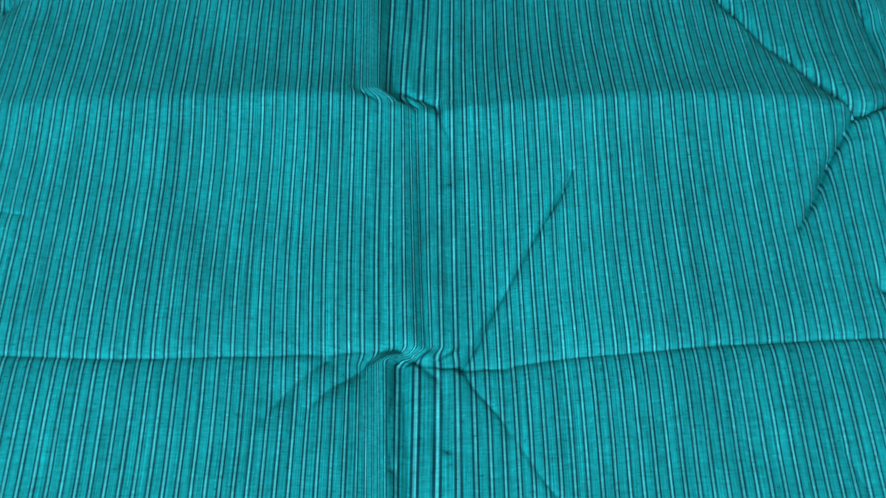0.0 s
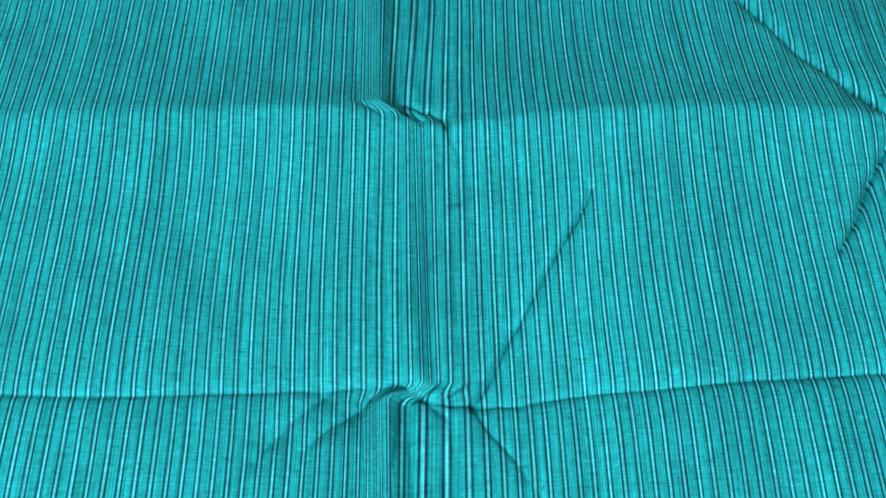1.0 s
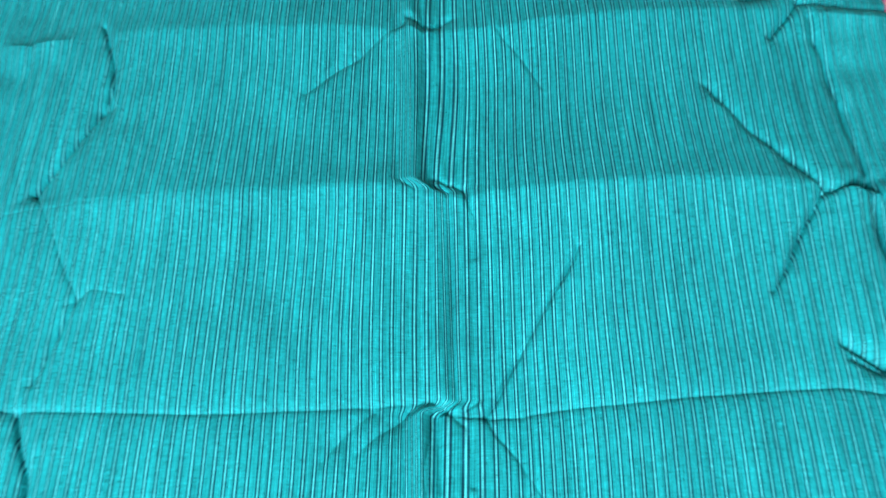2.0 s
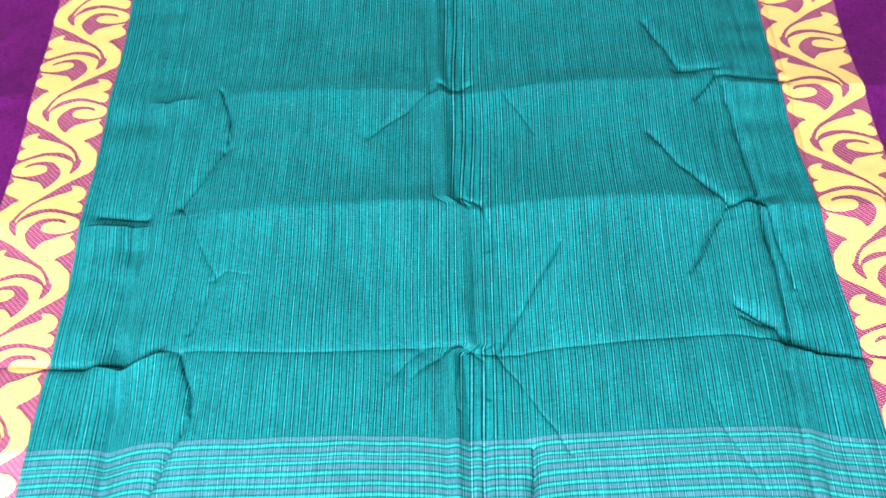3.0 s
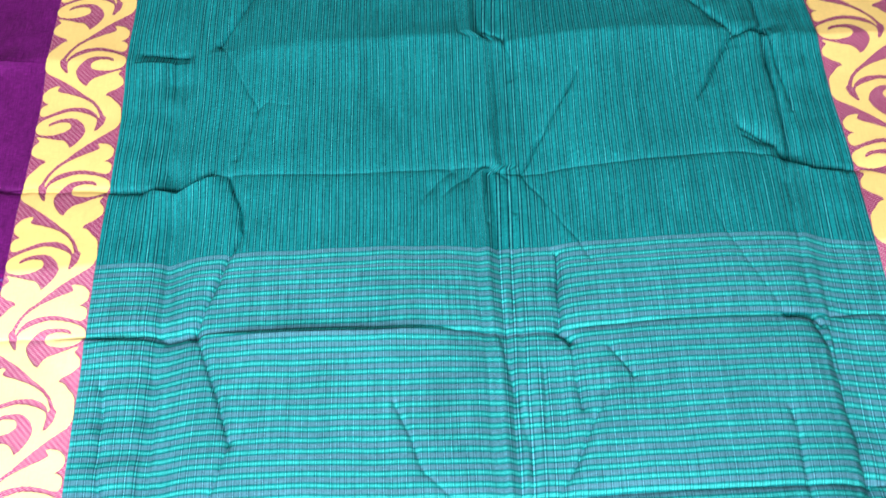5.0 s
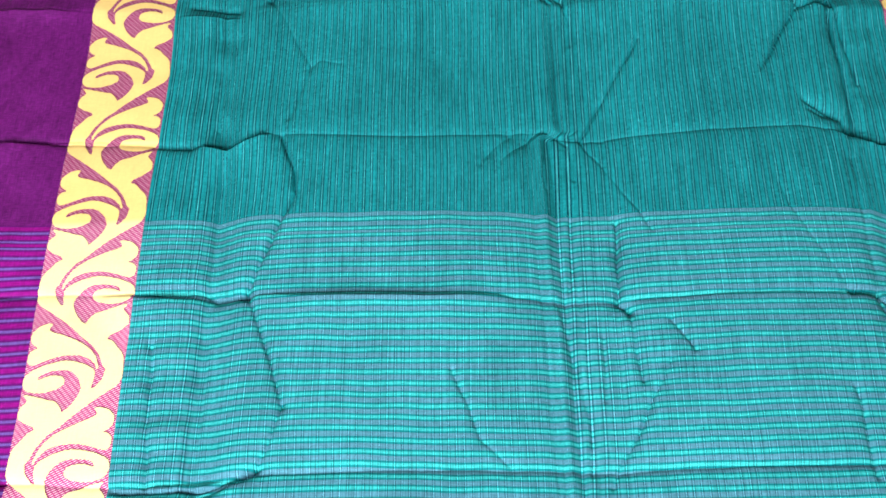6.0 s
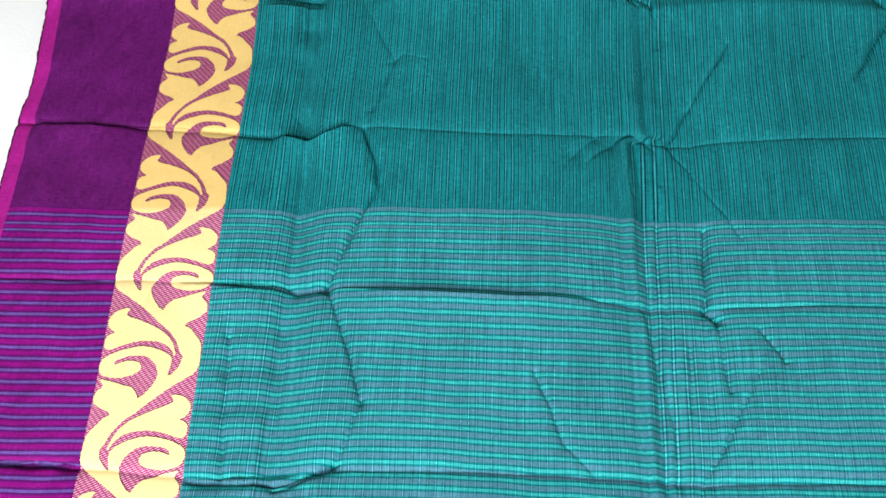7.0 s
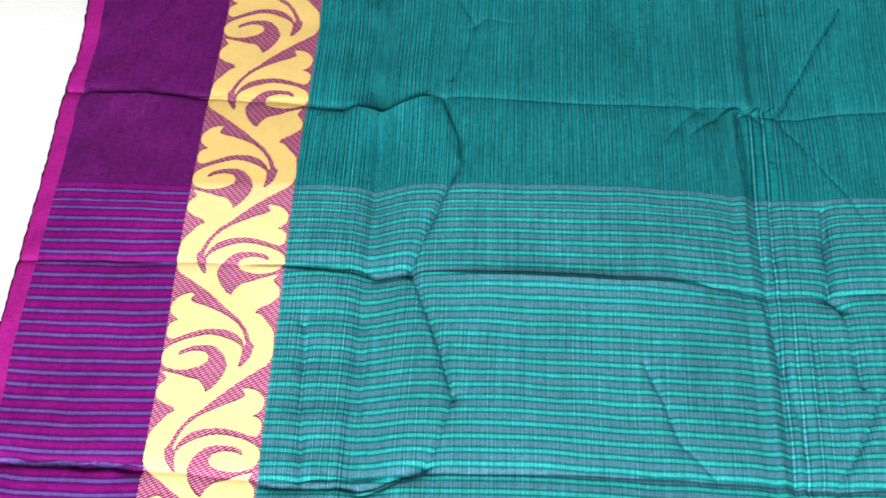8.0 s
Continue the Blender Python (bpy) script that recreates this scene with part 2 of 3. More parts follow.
# Creases: a run of corners, height (below 0: a valley), half width
CREASES = [
    ([(0.0442, 0.0869), (0.0763, 0.1454), (0.1106, 0.2054)], -0.0028, 0.0018),
    ([(0.0442, 0.0869), (0.0746, 0.0361), (0.1074, -0.0220)], -0.0013, 0.0016),
    ([(-0.2504, 0.4294), (-0.2378, 0.3911), (-0.2337, 0.3625), (-0.2378, 0.3413)], -0.0045, 0.004),
    ([(-0.2378, 0.3413), (-0.2569, 0.3036), (-0.2752, 0.2661)], -0.0055, 0.005),
    ([(-0.2752, 0.2661), (-0.2476, 0.2128), (-0.2283, 0.1754)], -0.0014, 0.004),
    ([(-0.2283, 0.1754), (-0.2475, 0.1117)], -0.0028, 0.004),
    ([(-0.2536, 0.0913), (-0.2392, 0.0518), (-0.2352, 0.0244), (-0.2470, -0.0010), (-0.2771, -0.0856)], -0.0048, 0.004),
    ([(0.2264, 0.5127), (0.2580, 0.4344)], -0.005, 0.006),
    ([(0.2541, 0.4300), (0.2982, 0.4375)], -0.006, 0.005),
    ([(0.2965, 0.4255), (0.3707, 0.4163)], -0.005, 0.005),
    ([(0.2965, 0.4255), (0.2686, 0.3885)], -0.005, 0.006),
    ([(0.2150, 0.3424), (0.2410, 0.2954), (0.2800, 0.2422)], -0.005, 0.007),
    ([(0.2765, 0.2384), (0.2550, 0.2010), (0.2339, 0.1649)], -0.0045, 0.004),
    ([(0.2846, 0.2420), (0.3137, 0.2523)], -0.007, 0.005),
    ([(0.2724, 0.1261), (0.2908, 0.1145), (0.3068, 0.1066), (0.3151, 0.0888)], -0.0065, 0.007),
    ([(0.2765, 0.1152), (0.2925, 0.1074)], -0.004, 0.004),
    ([(0.3151, 0.0888), (0.3388, 0.0786), (0.3799, 0.0718)], -0.006, 0.006),
    ([(0.2305, 0.0304), (0.2442, -0.0069), (0.2718, -0.0659), (0.2829, -0.0912)], -0.0008, 0.003),
    ([(-0.0035, 0.0914), (-0.0243, 0.0727), (-0.0337, 0.0613)], -0.0026, 0.014),
    ([(-0.0284, 0.0889), (-0.0444, 0.0728), (-0.0566, 0.0561)], -0.0028, 0.016),
    ([(-0.0123, 0.4194), (-0.0840, 0.3487)], -0.003, 0.009),
    ([(0.0622, 0.4129), (0.0949, 0.3499)], -0.0018, 0.003),
    ([(-0.3565, 0.2571), (-0.3123, 0.2579)], -0.006, 0.004),
    ([(-0.5822, 0.0881), (-0.4626, 0.0822), (-0.3782, 0.0804), (-0.3078, 0.0863), (-0.2756, 0.0979)], -0.006, 0.005),
    ([(-0.4040, -0.0859), (-0.3162, -0.0805), (-0.3051, -0.0878), (-0.2752, -0.0846)], -0.004, 0.005),
    ([(-0.2751, -0.0856), (-0.2580, -0.1256), (-0.2351, -0.1953)], -0.0035, 0.0035),
    ([(-0.2351, -0.1953), (-0.2538, -0.2555), (-0.3043, -0.2751)], -0.0035, 0.004),
    ([(-0.2349, 0.1688), (-0.2188, 0.1809), (-0.1948, 0.1765)], -0.001, 0.004),
    ([(-0.0859, -0.1630), (-0.0597, -0.2291), (-0.0365, -0.2523)], -0.0025, 0.004),
    ([(0.1153, -0.1151), (0.1323, -0.1445)], -0.003, 0.004),
    ([(0.1113, -0.1536), (0.0511, -0.2685)], -0.003, 0.004),
    ([(0.0730, -0.0091), (0.0718, -0.0587), (0.0701, -0.0944), (0.0815, -0.1037)], -0.007, 0.0045),
    ([(0.0791, -0.1006), (0.0810, -0.1408), (0.0857, -0.1741)], -0.0028, 0.004),
    ([(0.0291, -0.0071), (0.0289, -0.0568), (0.0249, -0.0807)], -0.003, 0.003),
    ([(0.0534, -0.1283), (0.0506, -0.1888)], -0.002, 0.003),
    ([(0.0133, -0.0943), (0.0350, -0.2005), (0.0357, -0.2552)], -0.0025, 0.004),
    ([(-0.3763, -0.2702), (-0.3045, -0.2701), (-0.2510, -0.2524)], -0.006, 0.005),
    ([(-0.5755, -0.2625), (-0.4660, -0.2627)], -0.006, 0.005),
    ([(0.3088, 0.2486), (0.3143, 0.2016), (0.3187, 0.1418), (0.3191, 0.0955)], -0.007, 0.006),
    ([(0.3161, 0.2482), (0.3249, 0.2010), (0.3316, 0.1484)], -0.005, 0.004),
    ([(0.0119, 0.2689), (0.0237, 0.2610)], -0.0025, 0.003),
    ([(0.0340, 0.2575), (0.0398, 0.2346), (0.0408, 0.2044)], -0.0025, 0.003),
    ([(0.0175, 0.0965), (0.0214, 0.0902)], -0.0025, 0.003),
    ([(0.0200, 0.0934), (0.0330, 0.0792), (0.0355, 0.0573), (0.0365, 0.0413)], -0.0022, 0.003),
    ([(0.0118, 0.0907), (0.0072, 0.0661), (0.0063, 0.0449), (0.0068, 0.0286)], -0.0019, 0.003),
    ([(-0.0078, 0.4279), (0.0106, 0.4188), (0.0221, 0.4272)], -0.005, 0.004),
    ([(0.3002, 0.4053), (0.3132, 0.2607)], -0.006, 0.009),
    ([(-0.3216, 0.2481), (-0.3226, 0.1059)], -0.003, 0.024),
    ([(-0.3087, 0.0842), (-0.3116, -0.0743)], -0.002, 0.024),
    ([(-0.3153, -0.1002), (-0.3127, -0.2573)], -0.002, 0.024),
    ([(0.3063, -0.0928), (0.3177, -0.1280), (0.3217, -0.1835), (0.3264, -0.2663)], -0.005, 0.007),
    ([(0.3193, -0.0934), (0.3237, -0.1618)], -0.003, 0.004),
    ([(0.2694, -0.1814), (0.2738, -0.2644)], -0.003, 0.006),
    ([(-0.3582, -0.1363), (-0.3496, -0.2658)], -0.004, 0.008),
    ([(0.2829, -0.0890), (0.3063, -0.0900), (0.3140, -0.0980)], -0.007, 0.004),
    ([(0.3089, 0.0561), (0.3062, -0.1039)], -0.002, 0.016),
]
# Pressed folds across the cloth: its line, ridge height and widths of its near and far slope, valley depth and width, depth of its sharp line
FOLDS = [
    ([(-0.612, 0.441), (-0.333, 0.429), (-0.250, 0.429), (-0.220, 0.428), (0.005, 0.421), (0.056, 0.427), (0.254, 0.423), (0.326, 0.420), (0.576, 0.402)], 0.0115, (0.040, 0.050), 0, 0.01, -0.0008),
    ([(-0.602, 0.269), (-0.377, 0.257), (-0.275, 0.266), (-0.120, 0.267), (-0.029, 0.271), (0.012, 0.266), (0.032, 0.263), (0.053, 0.268), (0.198, 0.264), (0.280, 0.259), (0.386, 0.253), (0.567, 0.242)], 0.0155, (0.042, 0.065), 0, 0.01, -0.0012),
    ([(-0.588, 0.090), (-0.378, 0.083), (-0.308, 0.086), (-0.276, 0.096), (-0.139, 0.087), (-0.060, 0.090), (0.010, 0.098), (0.019, 0.091), (0.034, 0.087), (0.067, 0.087), (0.115, 0.089), (0.262, 0.096), (0.315, 0.088), (0.339, 0.079), (0.380, 0.073), (0.558, 0.072)], 0, (0.03, 0.03), -0.0022, 0.012, -0.0022),
    ([(-0.575, -0.085), (-0.453, -0.086), (-0.275, -0.085), (-0.145, -0.086), (-0.043, -0.088), (0.008, -0.094), (0.072, -0.092), (0.228, -0.089), (0.550, -0.088)], 0, (0.03, 0.03), -0.002, 0.008, -0.0026),
    ([(-0.562, -0.259), (-0.376, -0.268), (-0.251, -0.256), (0.541, -0.252)], 0, (0.03, 0.03), -0.003, 0.008, -0.003),
    ([(-0.626, 0.632), (0.591, 0.587)], 0.008, (0.03, 0.03), 0, 0.01, -0.001),
]
# Lips where a fold stands up and shades the cloth behind it: fold, from x, to x, height
LIPS = [(1, -0.371, -0.303, 0.007), (2, -0.345, -0.262, 0.013), (3, -0.414, -0.306, 0.006), (3, -0.272, -0.029, 0.011), (3, 0.102, 0.268, 0.0015), (3, 0.273, 0.324, 0.006), (0, 0.300, 0.377, 0.005), (0, -0.333, -0.271, 0.005), (1, 0.293, 0.335, 0.006), (2, 0.290, 0.384, 0.009), (2, -0.588, -0.464, 0.009), (4, -0.583, -0.462, 0.006), (4, -0.377, -0.251, 0.007), (1, 0.018, 0.045, 0.002), (0, -0.623, -0.485, 0.008), (1, -0.613, -0.475, 0.007), (0, 0.470, 0.585, 0.004), (1, 0.463, 0.576, 0.004), (2, 0.458, 0.567, 0.005), (2, 0.016, 0.046, 0.003), (0, -0.009, 0.014, 0.005)]
# Lengthwise swells between the lengthwise folds: from x, to x, height
SWELLS = [(-0.61, -0.313, 0.011), (-0.308, 0.010, 0.014), (0.068, 0.372, 0.014), (0.36, 0.61, 0.009)]


def pleat(y):
    """The line of the pleat down the middle, which jogs where it crosses the pressed folds."""
    return 0.027 - 0.038 * (y - 0.093) - 0.014 * smooth((0.100 - y) / 0.012) - 0.012 * smooth((y - 0.252) / 0.012)


def height(x, y):
    z = np.full_like(x, -0.007)
    for x0, x1, h in SWELLS:
        t = np.clip((x - x0) / (x1 - x0), 0.0, 1.0)
        z += h * (4.0 * t * (1.0 - t)) ** 0.6
    lines = []
    for run, rh, rw, vh, vw, sharp in FOLDS:
        line = np.interp(x, [p[0] for p in run], [p[1] for p in run]) + 0.0006 * wobble(x, y * 0.0, 70.0, 4)
        line = line - rh
        lines.append(line)
        d = np.abs(y - line)
        crisp = (0.7 + 0.3 * wobble(x, y * 0.0, 9.0, 6)) * (1.0 - 0.7 * smooth((np.abs(x) - 0.367) / 0.015) * smooth((0.475 - np.abs(x)) / 0.015))
        stand = 1.0 - 0.2 * smooth((np.abs(x) - 0.345) / 0.05)
        if len(lines) < 3:
            # these ridges are pressed flatter towards the west
            stand = stand * (1.0 - 0.36 * smooth((0.02 - x) / 0.20) - 0.34 * smooth((-0.22 - x) / 0.04) * smooth((x + 0.40) / 0.04))
        z += rh * stand * np.exp(-d / np.where(y < line, *rw)) + vh * np.exp(-d / vw) + sharp * crisp * np.exp(-d / 0.0017)
    for k, x0, x1, h in LIPS:
        t = np.clip((x - x0) / (x1 - x0), 0.0, 1.0)
        lip = h * np.sin(math.pi * t) ** 0.7
        d = y - lines[k] + 0.8 * lip
        z += lip * np.where(d > 0, np.exp(-d / 0.0075), np.exp(d / 0.020))
    xw, yw = x + 0.0012 * wobble(x, y, 130.0, 41), y + 0.0012 * wobble(x, y, 130.0, 42)
    uneven, crumple = np.clip(1.0 + 0.3 * wobble(x, y, 110.0, 45), 0.4, 1.6), wobble(x, y, 300.0, 46)
    uneven = uneven * (1.0 - 0.7 * smooth((np.abs(x) - 0.367) / 0.015) * smooth((0.475 - np.abs(x)) / 0.015))    # softer in the stiff border
    for run, h, w in CREASES:
        near = np.full_like(x, 9.0)
        for (x0, y0), (x1, y1) in zip(run, run[1:]):
            d, _, _ = along(xw, yw, x0, y0, x1, y1)
            near = np.minimum(near, d)
        z += h * uneven * (0.6 * np.exp(-near / (1.3 * w)) + 0.95 * np.exp(-near / (0.27 * w + 0.0006)))
        z += 0.0006 * crumple * np.exp(-near / 0.010) * min(1.0, abs(h) / 0.004)
    low = smooth((0.14 - y) / 0.08)
    z -= 0.0045 * (0.3 + 0.7 * low) * np.exp(-((x + 0.303 + 0.045 * y) / 0.016) ** 2)
    z -= 0.005 * (0.3 + 0.7 * low) * np.exp(-((x - 0.335) / 0.019) ** 2)
    # the pleat down the middle
    c = pleat(y) + 0.001 * np.sin(36.0 * y)
    z += 0.0030 * np.exp(-((x - c + 0.010) / 0.005) ** 2) - 0.0042 * np.exp(-np.abs(x - c) / 0.0032) - 0.0022 * np.exp(-np.abs(x - c - 0.014) / 0.0025)
    z -= 0.0015 * np.exp(-np.abs(x - c + 0.022) / 0.003)
    z += 0.0006 * wobble(x, 0.08 * y, 620.0, 12) * np.exp(-((x - 0.040) / 0.034) ** 2)
    z += 0.0008 * wobble(x, 0.08 * y, 480.0, 13) * np.exp(-((np.abs(x) - 0.315) / 0.030) ** 2)
    z += 0.0007 * wobble(x, y, 45.0, 1) + 0.0003 * wobble(x, y, 150.0, 2)
    # short ripples across the strips between the outer folds and the borders
    strip = smooth((np.abs(x) - 0.290) / 0.03) * smooth((0.385 - np.abs(x)) / 0.03)
    z += 0.0011 * strip * wobble(0.25 * x, y, 130.0, 63)
    # slack wrinkles in the thin purple edges
    z += 0.0016 * smooth((np.abs(x) - 0.468) / 0.03) * (wobble(0.35 * x, y, 90.0, 61) + 0.5 * wobble(x, y, 200.0, 62))
    return np.maximum(z, -0.0165)


# How much of the cloth's length the standing folds have taken up, along it
GATHER = [(0.05, 0.0), (0.10, 0.0), (0.17, 0.004), (0.25, 0.008), (0.34, 0.013), (0.42, 0.019), (0.505, 0.027), (0.60, 0.036), (0.75, 0.040), (1.15, 0.040)]


def lay(u, v, lift=0.0):
    """Where the cloth's point u across, v along comes to lie."""
    y = v - np.interp(v, *zip(*GATHER))
    edge = smooth((np.abs(u) - 0.31) / 0.08)
    # the borders draw in a little where the folds stand up
    x = u + edge * np.where(u < 0, 0.0045 * smooth((y - 0.02) / 0.16), 0.005 - 0.022 * smooth((y + 0.02) / 0.45))
    x = x + 0.0012 * wobble(x, y, 30.0, 8)
    x = x + np.sign(u) * smooth((np.abs(u) - 0.535) / 0.07) * 0.0022 * wobble(y, x * 0.0, 38.0, 21)
    y = y - 0.011 * smooth((np.abs(u) - 0.26) / 0.28) - 0.007 * smooth((u - 0.31) / 0.06) * smooth((0.12 - y) / 0.12)
    y = y + 0.0014 * wobble(x, y, 26.0, 51) + 0.0005 * wobble(x, y, 80.0, 52)
    # threads crowd together at the middle pleat and jog where it crosses a fold
    c = pleat(y) - 0.003
    x = x - 0.45 * (x - c) * np.exp(-((x - c) / 0.018) ** 2)
    bend = pleat(y) - 0.027 + 0.038 * (y - 0.093)
    x = x + 0.8 * bend * np.exp(-((x - c + 0.4 * bend) / 0.022) ** 2)
    # and lie closer along the two outer lengthwise folds
    for c in (-0.306 - 0.045 * y, 0.316):
        x = x - 0.38 * (x - c) * np.exp(-((x - c) / 0.022) ** 2)
    y = y - 0.47 * smooth((np.abs(u) - 0.345) / 0.05) * height(x, y)
    return np.stack([x, y, height(x, y) + lift], -1)


def cloth_mesh(name, points, uv, faces, material):
    me = bpy.data.meshes.new(name)
    me.vertices.add(len(points))
    me.vertices.foreach_set("co", points.astype(np.float32).ravel())
    k = faces.shape[1]
    me.loops.add(faces.size)
    me.loops.foreach_set("vertex_index", faces.astype(np.int32).ravel())
    me.polygons.add(len(faces))
    me.polygons.foreach_set("loop_start", np.arange(0, faces.size, k, dtype=np.int32))
    me.polygons.foreach_set("use_smooth", np.ones(len(faces), dtype=bool))
    layer = me.uv_layers.new(name="weave")
    layer.data.foreach_set("uv", uv[faces.ravel()].astype(np.float32).ravel())
    me.update(calc_edges=True)
    me.validate()
    me.materials.append(material)
    return me


def steps(a, b, step):
    return np.linspace(a, b, max(2, int(round(abs(b - a) / step)) + 1))


def panel(name, us, vs, material, parent, label=""):
    """One woven part of the cloth as a fine grid."""
    uu, vv = np.meshgrid(us, vs)
    pts = lay(uu.ravel(), vv.ravel())
    i = np.arange(len(us) * len(vs)).reshape(len(vs), len(us))
    faces = np.stack([i[:-1, :-1], i[:-1, 1:], i[1:, 1:], i[1:, :-1]], -1).reshape(-1, 4)
    ob = new(name, cloth_mesh(name, pts, np.stack([uu.ravel(), vv.ravel()], 1), faces, material))
    ob.parent = parent
    return tagged(ob, label)


V_BODY = np.concatenate([steps(START, 0.30, 0.0008), steps(0.30, 0.64, 0.0012)[1:], steps(0.64, 1.2, 0.01)[1:]])
V_PALLU = np.concatenate([steps(-0.6, -0.32, 0.01)[:-1], steps(-0.32, START, 0.0010)])
sari = tagged(new("sari"), "green striped cotton sari with purple edges and gold scroll borders", "sari")
panel("body", steps(-IN, IN, 0.0008), V_BODY, BODY, sari, "teal green cotton with fine dark pinstripes")
panel("end_piece", steps(-IN, IN, 0.0010), V_PALLU, PALLU, sari, "teal end piece with bright cyan cross stripes")
for side in (-1, 1):
    def band(a, b, step):
        return np.sort(side * steps(a, b, step))
    panel("border_band", band(IN, OUT, 0.0015), np.concatenate([V_PALLU, V_BODY[1:]]), TWILL, sari, "magenta twill border band")
    panel("edge_band", band(OUT, SELV, 0.003), V_BODY, PURPLE, sari, "plain deep purple cotton edge")
    panel("striped_edge_band", band(OUT, SELV, 0.003), V_PALLU, PURPLE_STRIPES, sari, "purple edge with magenta and violet cross stripes")
    panel("selvedge", band(SELV, EDGE, 0.003), np.concatenate([V_PALLU, V_BODY[1:]]), PINK, sari, "bright pink woven selvedge")
    run = np.arange(-0.6, 1.2, 0.004)
    rng = np.random.RandomState(17 + side)
    base = lay(np.full_like(run, side * EDGE), run)
    ring = np.linspace(0.0, math.tau, 6, endpoint=False)
    fat = 0.0008 + 0.0007 * rng.uniform(0.0, 1.0, len(run)) ** 2
    off = 0.0006 * rng.uniform(-1.0, 1.0, len(run))
    tube = np.stack([base[:, None, 0] + off[:, None] + fat[:, None] * np.cos(ring), np.repeat(base[:, None, 1], 6, 1),
                     base[:, None, 2] - 0.0004 + fat[:, None] * np.sin(ring)], -1).reshape(-1, 3)
    i = np.arange(len(run) * 6).reshape(len(run), 6)
    j = np.roll(i, -1, axis=1)
    faces = np.stack([i[:-1], j[:-1], j[1:], i[1:]], -1).reshape(-1, 4)
    stitch = new("edge_stitching", cloth_mesh("edge_stitching", tube, tube[:, :2], faces, THREAD))
    stitch.parent = sari
    tagged(stitch, "dark maroon stitching along the selvedge")


# ---- the gold scroll in the border ----
MOTIF_STEP, MOTIF_START = 0.168, 0.0925
BAND = OUT - IN
HALF = 0.9353           # half a repeat, where the border's width is 1


def rounded(points):
    """A closed outline with its corners eased."""
    p = np.array(points, dtype=float)
    out = []
    for a, b, c, d in zip(np.roll(p, 1, 0), p, np.roll(p, -1, 0), np.roll(p, -2, 0)):
        for t in (0.0, 0.33, 0.67):
            out.append(0.5 * (2 * b + (c - a) * t + (2 * a - 5 * b + 4 * c - d) * t * t + (3 * b - a - 3 * c + d) * t ** 3))
    return np.array(out)


def blade(p, q, points):
    """Distance outside a closed leaf outline."""
    run = rounded(points)
    best, inside = np.full_like(p, 9.0), np.zeros(p.shape, dtype=bool)
    for (x0, y0), (x1, y1) in zip(run, np.roll(run, -1, axis=0)):
        d, _, _ = along(p, q, x0, y0, x1, y1)
        best = np.minimum(best, d)
        if y0 != y1:
            inside ^= ((y0 > q) != (y1 > q)) & (p < (x1 - x0) * (q - y0) / (y1 - y0) + x0)
    return np.where(inside, -best, best)


def half_scroll(p, q):
    """Half a repeat: the vine from one bend to the next, a flame leaf, a curl with its knob and a bud."""
    vine = blade(p, q, [(0.01, -0.05), (0.0, 0.03), (0.04, 0.12), (0.14, 0.19), (0.255, 0.27), (0.39, 0.375), (0.52, 0.49), (0.63, 0.595), (0.70, 0.71),
                        (0.75, 0.80), (0.83, HALF - 0.06), (0.81, HALF + 0.03), (0.80, HALF + 0.10), (0.96, HALF + 0.11), (1.0, HALF + 0.03), (1.0, HALF - 0.05),
                        (0.98, HALF - 0.20), (0.91, HALF - 0.30), (0.84, HALF - 0.38), (0.785, 0.535), (0.70, 0.46), (0.60, 0.43), (0.45, 0.30), (0.30, 0.15),
                        (0.25, 0.115), (0.19, 0.03), (0.17, -0.06), (0.10, -0.10)])
    flame = blade(p, q, [(0.237, -0.09), (0.274, -0.19), (0.36, -0.29), (0.476, -0.38), (0.644, -0.455), (0.78, -0.505), (0.815, -0.53), (0.80, -0.57), (0.79, -0.60),
                         (0.87, -0.59), (0.95, -0.54), (0.985, -0.47), (0.975, -0.40), (0.93, -0.355), (0.897, -0.333), (0.955, -0.31), (0.985, -0.26),
                         (0.98, -0.18), (0.94, -0.15), (0.90, -0.155), (0.79, -0.20), (0.653, -0.24), (0.50, -0.24), (0.38, -0.20), (0.30, -0.13), (0.255, -0.05)])
    curl = blade(p, q, [(0.30, 0.16), (0.275, 0.03), (0.285, -0.05), (0.355, -0.105), (0.465, -0.158), (0.61, -0.188), (0.79, -0.148), (0.925, -0.09), (0.995, -0.02), (0.985, 0.08),
                        (0.91, 0.13), (0.79, 0.145), (0.675, 0.125), (0.585, 0.08), (0.575, 0.02), (0.615, -0.02), (0.71, -0.035), (0.80, -0.015), (0.85, 0.01),
                        (0.84, -0.035), (0.775, -0.07), (0.655, -0.09), (0.54, -0.075), (0.455, -0.01), (0.41, 0.06), (0.39, 0.137), (0.43, 0.24), (0.50, 0.33), (0.54, 0.37),
                        (0.50, 0.44), (0.36, 0.30)])
    bud = blade(p, q, [(0.54, 0.37), (0.585, 0.285), (0.64, 0.24), (0.72, 0.22), (0.83, 0.185), (0.91, 0.165), (0.99, 0.15), (0.945, 0.18), (0.92, 0.226), (0.965, 0.27),
                       (0.99, 0.34), (0.975, 0.40), (0.89, 0.46), (0.82, 0.49), (0.785, 0.535), (0.70, 0.58), (0.55, 0.47)])
    return np.minimum(np.minimum(vine, flame), np.minimum(curl, bud))


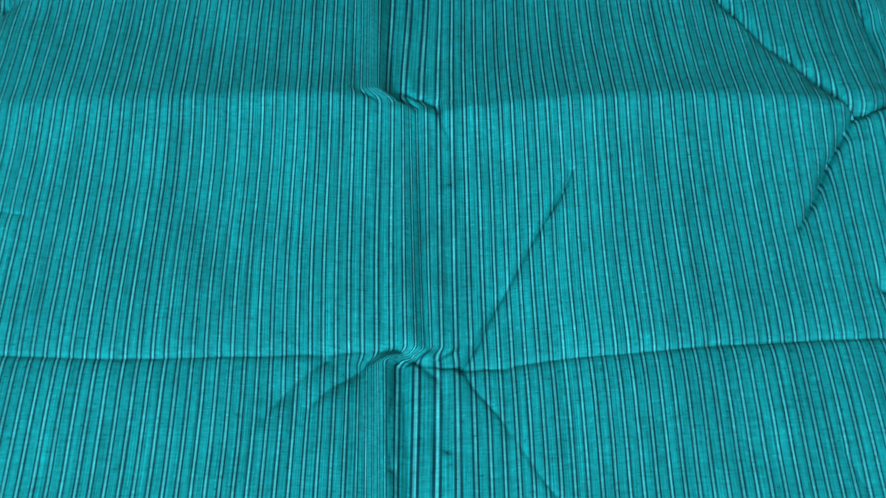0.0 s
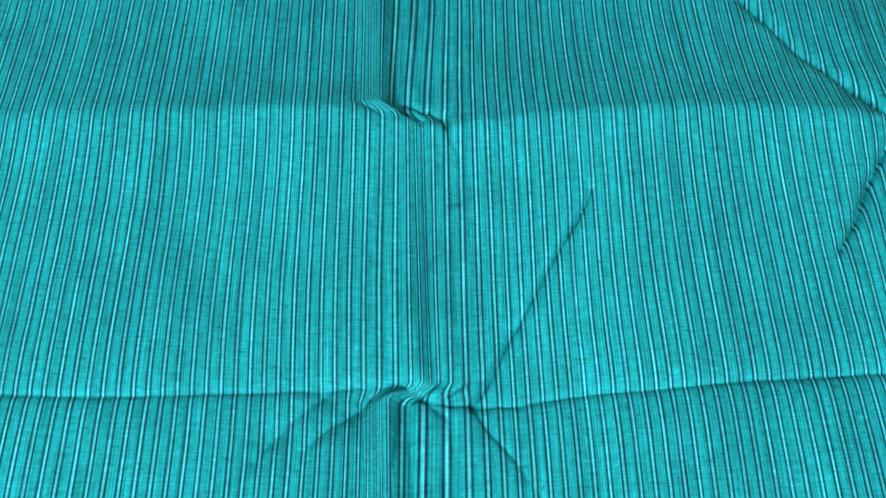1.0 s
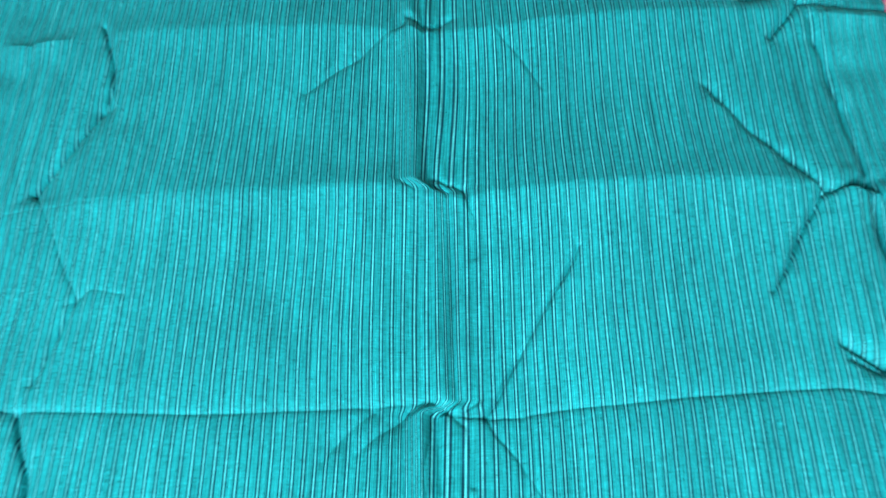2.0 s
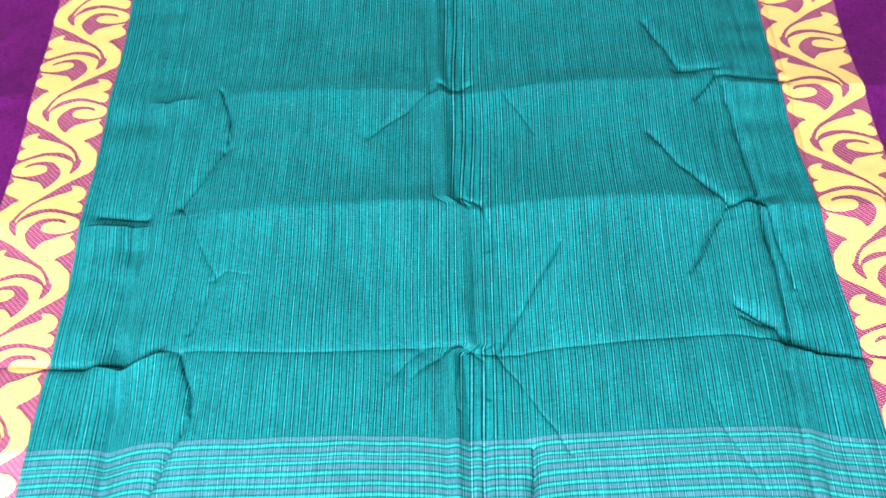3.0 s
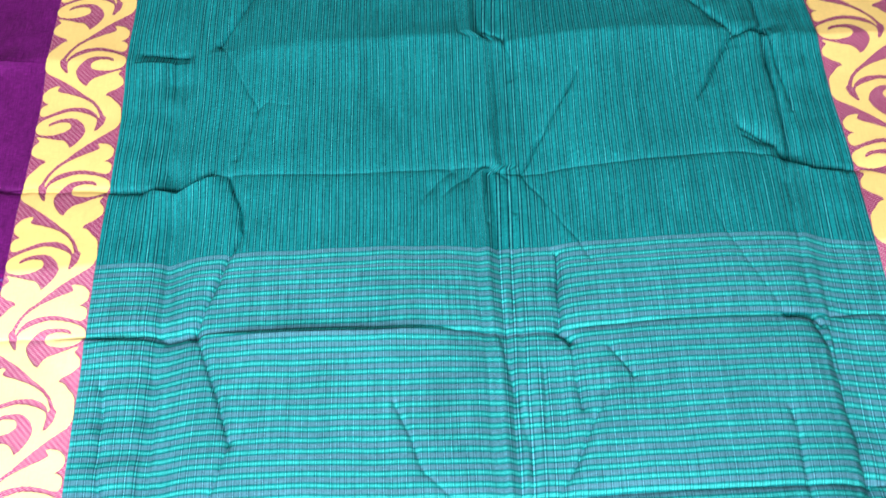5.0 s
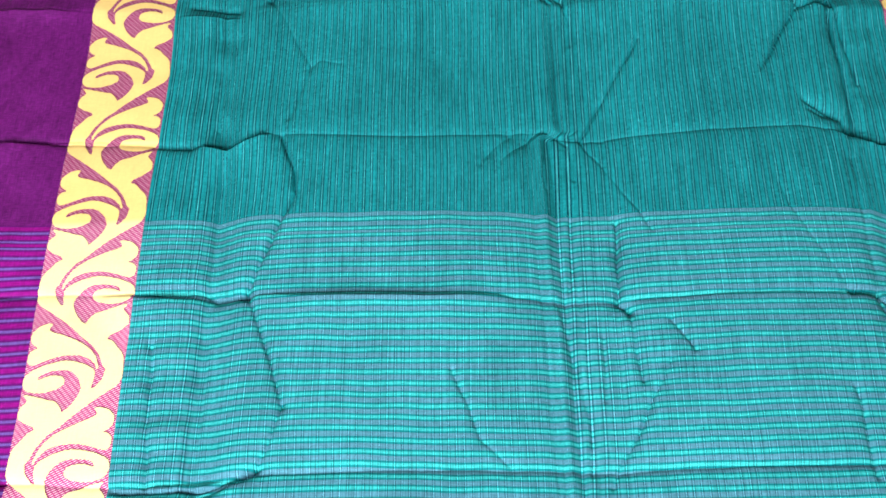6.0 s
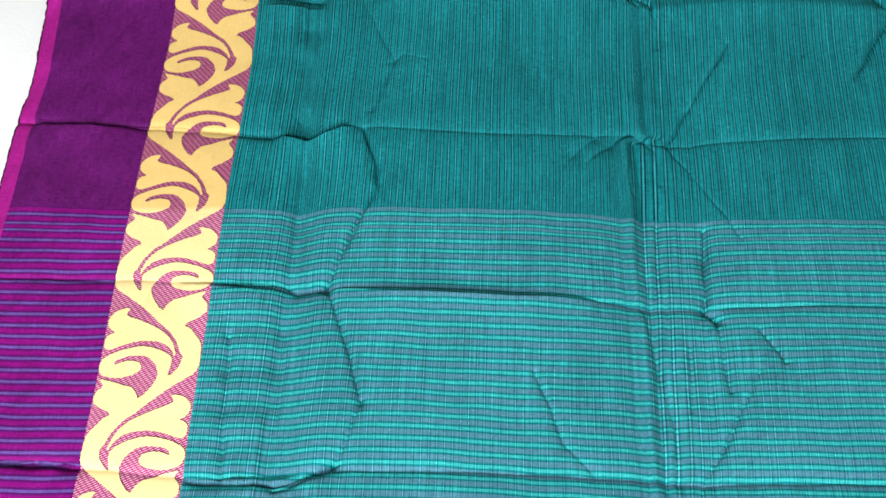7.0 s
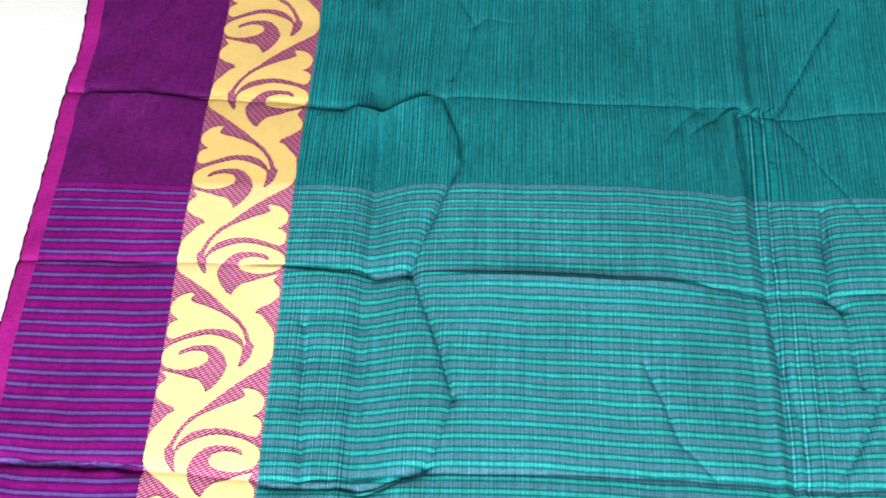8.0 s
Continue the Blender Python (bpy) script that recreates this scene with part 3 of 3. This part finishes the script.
def parting(p, q):
    """The gap that parts the vine from the flame leaf and from the curl's stem."""
    best = np.full_like(p, 9.0)
    run = [(0.56, -0.455, 0.012), (0.46, -0.405, 0.017), (0.36, -0.325, 0.018), (0.285, -0.225, 0.018), (0.232, -0.11, 0.021), (0.222, -0.01, 0.025), (0.242, 0.06, 0.023), (0.268, 0.125, 0.010)]
    for (x0, y0, r0), (x1, y1, r1) in zip(run, run[1:]):
        d, _, t = along(p, q, x0, y0, x1, y1)
        best = np.minimum(best, d - (r0 + t * (r1 - r0)))
    return best


def scroll(p, q):
    """The whole repeat; its second half is the first one turned half round."""
    best = np.full_like(p, 9.0)
    for k in (-1, 0, 1, 2):
        best = np.minimum(best, half_scroll(p, q - 2 * k * HALF))
        best = np.minimum(best, half_scroll(1.0 - p, q - (2 * k + 1) * HALF))
    for k in (-1, 0, 1, 2):
        best = np.maximum(best, -parting(p, q - 2 * k * HALF))
        best = np.maximum(best, -parting(1.0 - p, q - (2 * k + 1) * HALF))
    return best


def scroll_template(n):
    """Triangles that fill the scroll within one repeat, cut along its outline."""
    ps, qs = np.linspace(-0.02, 1.02, n + 1), np.linspace(0.0, 2 * HALF, int(n * 2 * HALF) + 1)
    pp, qq = np.meshgrid(ps, qs)
    field = scroll(pp, qq)
    rng = np.random.RandomState(5)
    field += rng.uniform(-0.004, 0.004, field.shape)
    points, index, tris = [], {}, []

    def corner(j, i):
        key = (j, i)
        if key not in index:
            index[key] = len(points)
            points.append((ps[i], qs[j]))
        return index[key]

    def cut(a, b):
        key = (min(a, b), max(a, b))
        if key not in index:
            fa, fb = field[key[0]], field[key[1]]
            t = fa / (fa - fb)
            (j0, i0), (j1, i1) = key
            index[key] = len(points)
            points.append((ps[i0] + t * (ps[i1] - ps[i0]), qs[j0] + t * (qs[j1] - qs[j0])))
        return index[key]

    for j in range(len(qs) - 1):
        for i in range(n):
            ring = [(j, i), (j, i + 1), (j + 1, i + 1), (j + 1, i)]
            poly = []
            for a, b in zip(ring, ring[1:] + ring[:1]):
                if field[a] < 0:
                    poly.append(corner(*a))
                if (field[a] < 0) != (field[b] < 0):
                    poly.append(cut(a, b))
            for k in range(1, len(poly) - 1):
                tris.append((poly[0], poly[k], poly[k + 1]))
    return np.array(points), np.array(tris)


TEMPLATE, TRIANGLES = scroll_template(66)
for side in (-1, 1):
    ground = next(o for o in sari.children if o.name.startswith("border_band") and (o.data.vertices[0].co.x < 0) == (side < 0))
    for k in range(-5, 7):
        top = MOTIF_START + k * MOTIF_STEP
        if top - MOTIF_STEP < -0.6 or top > 1.18:
            continue
        u, v = side * (OUT - TEMPLATE[:, 0] * BAND), top - TEMPLATE[:, 1] * MOTIF_STEP / (2.0 * HALF)
        order = TRIANGLES if side > 0 else TRIANGLES[:, ::-1]
        ob = new("scroll_motif", cloth_mesh("scroll_motif", lay(u, v, 0.0013), np.stack([u, v], 1), order, GOLD))
        ob.parent = ground
        tagged(ob, "woven gold leaf scroll")
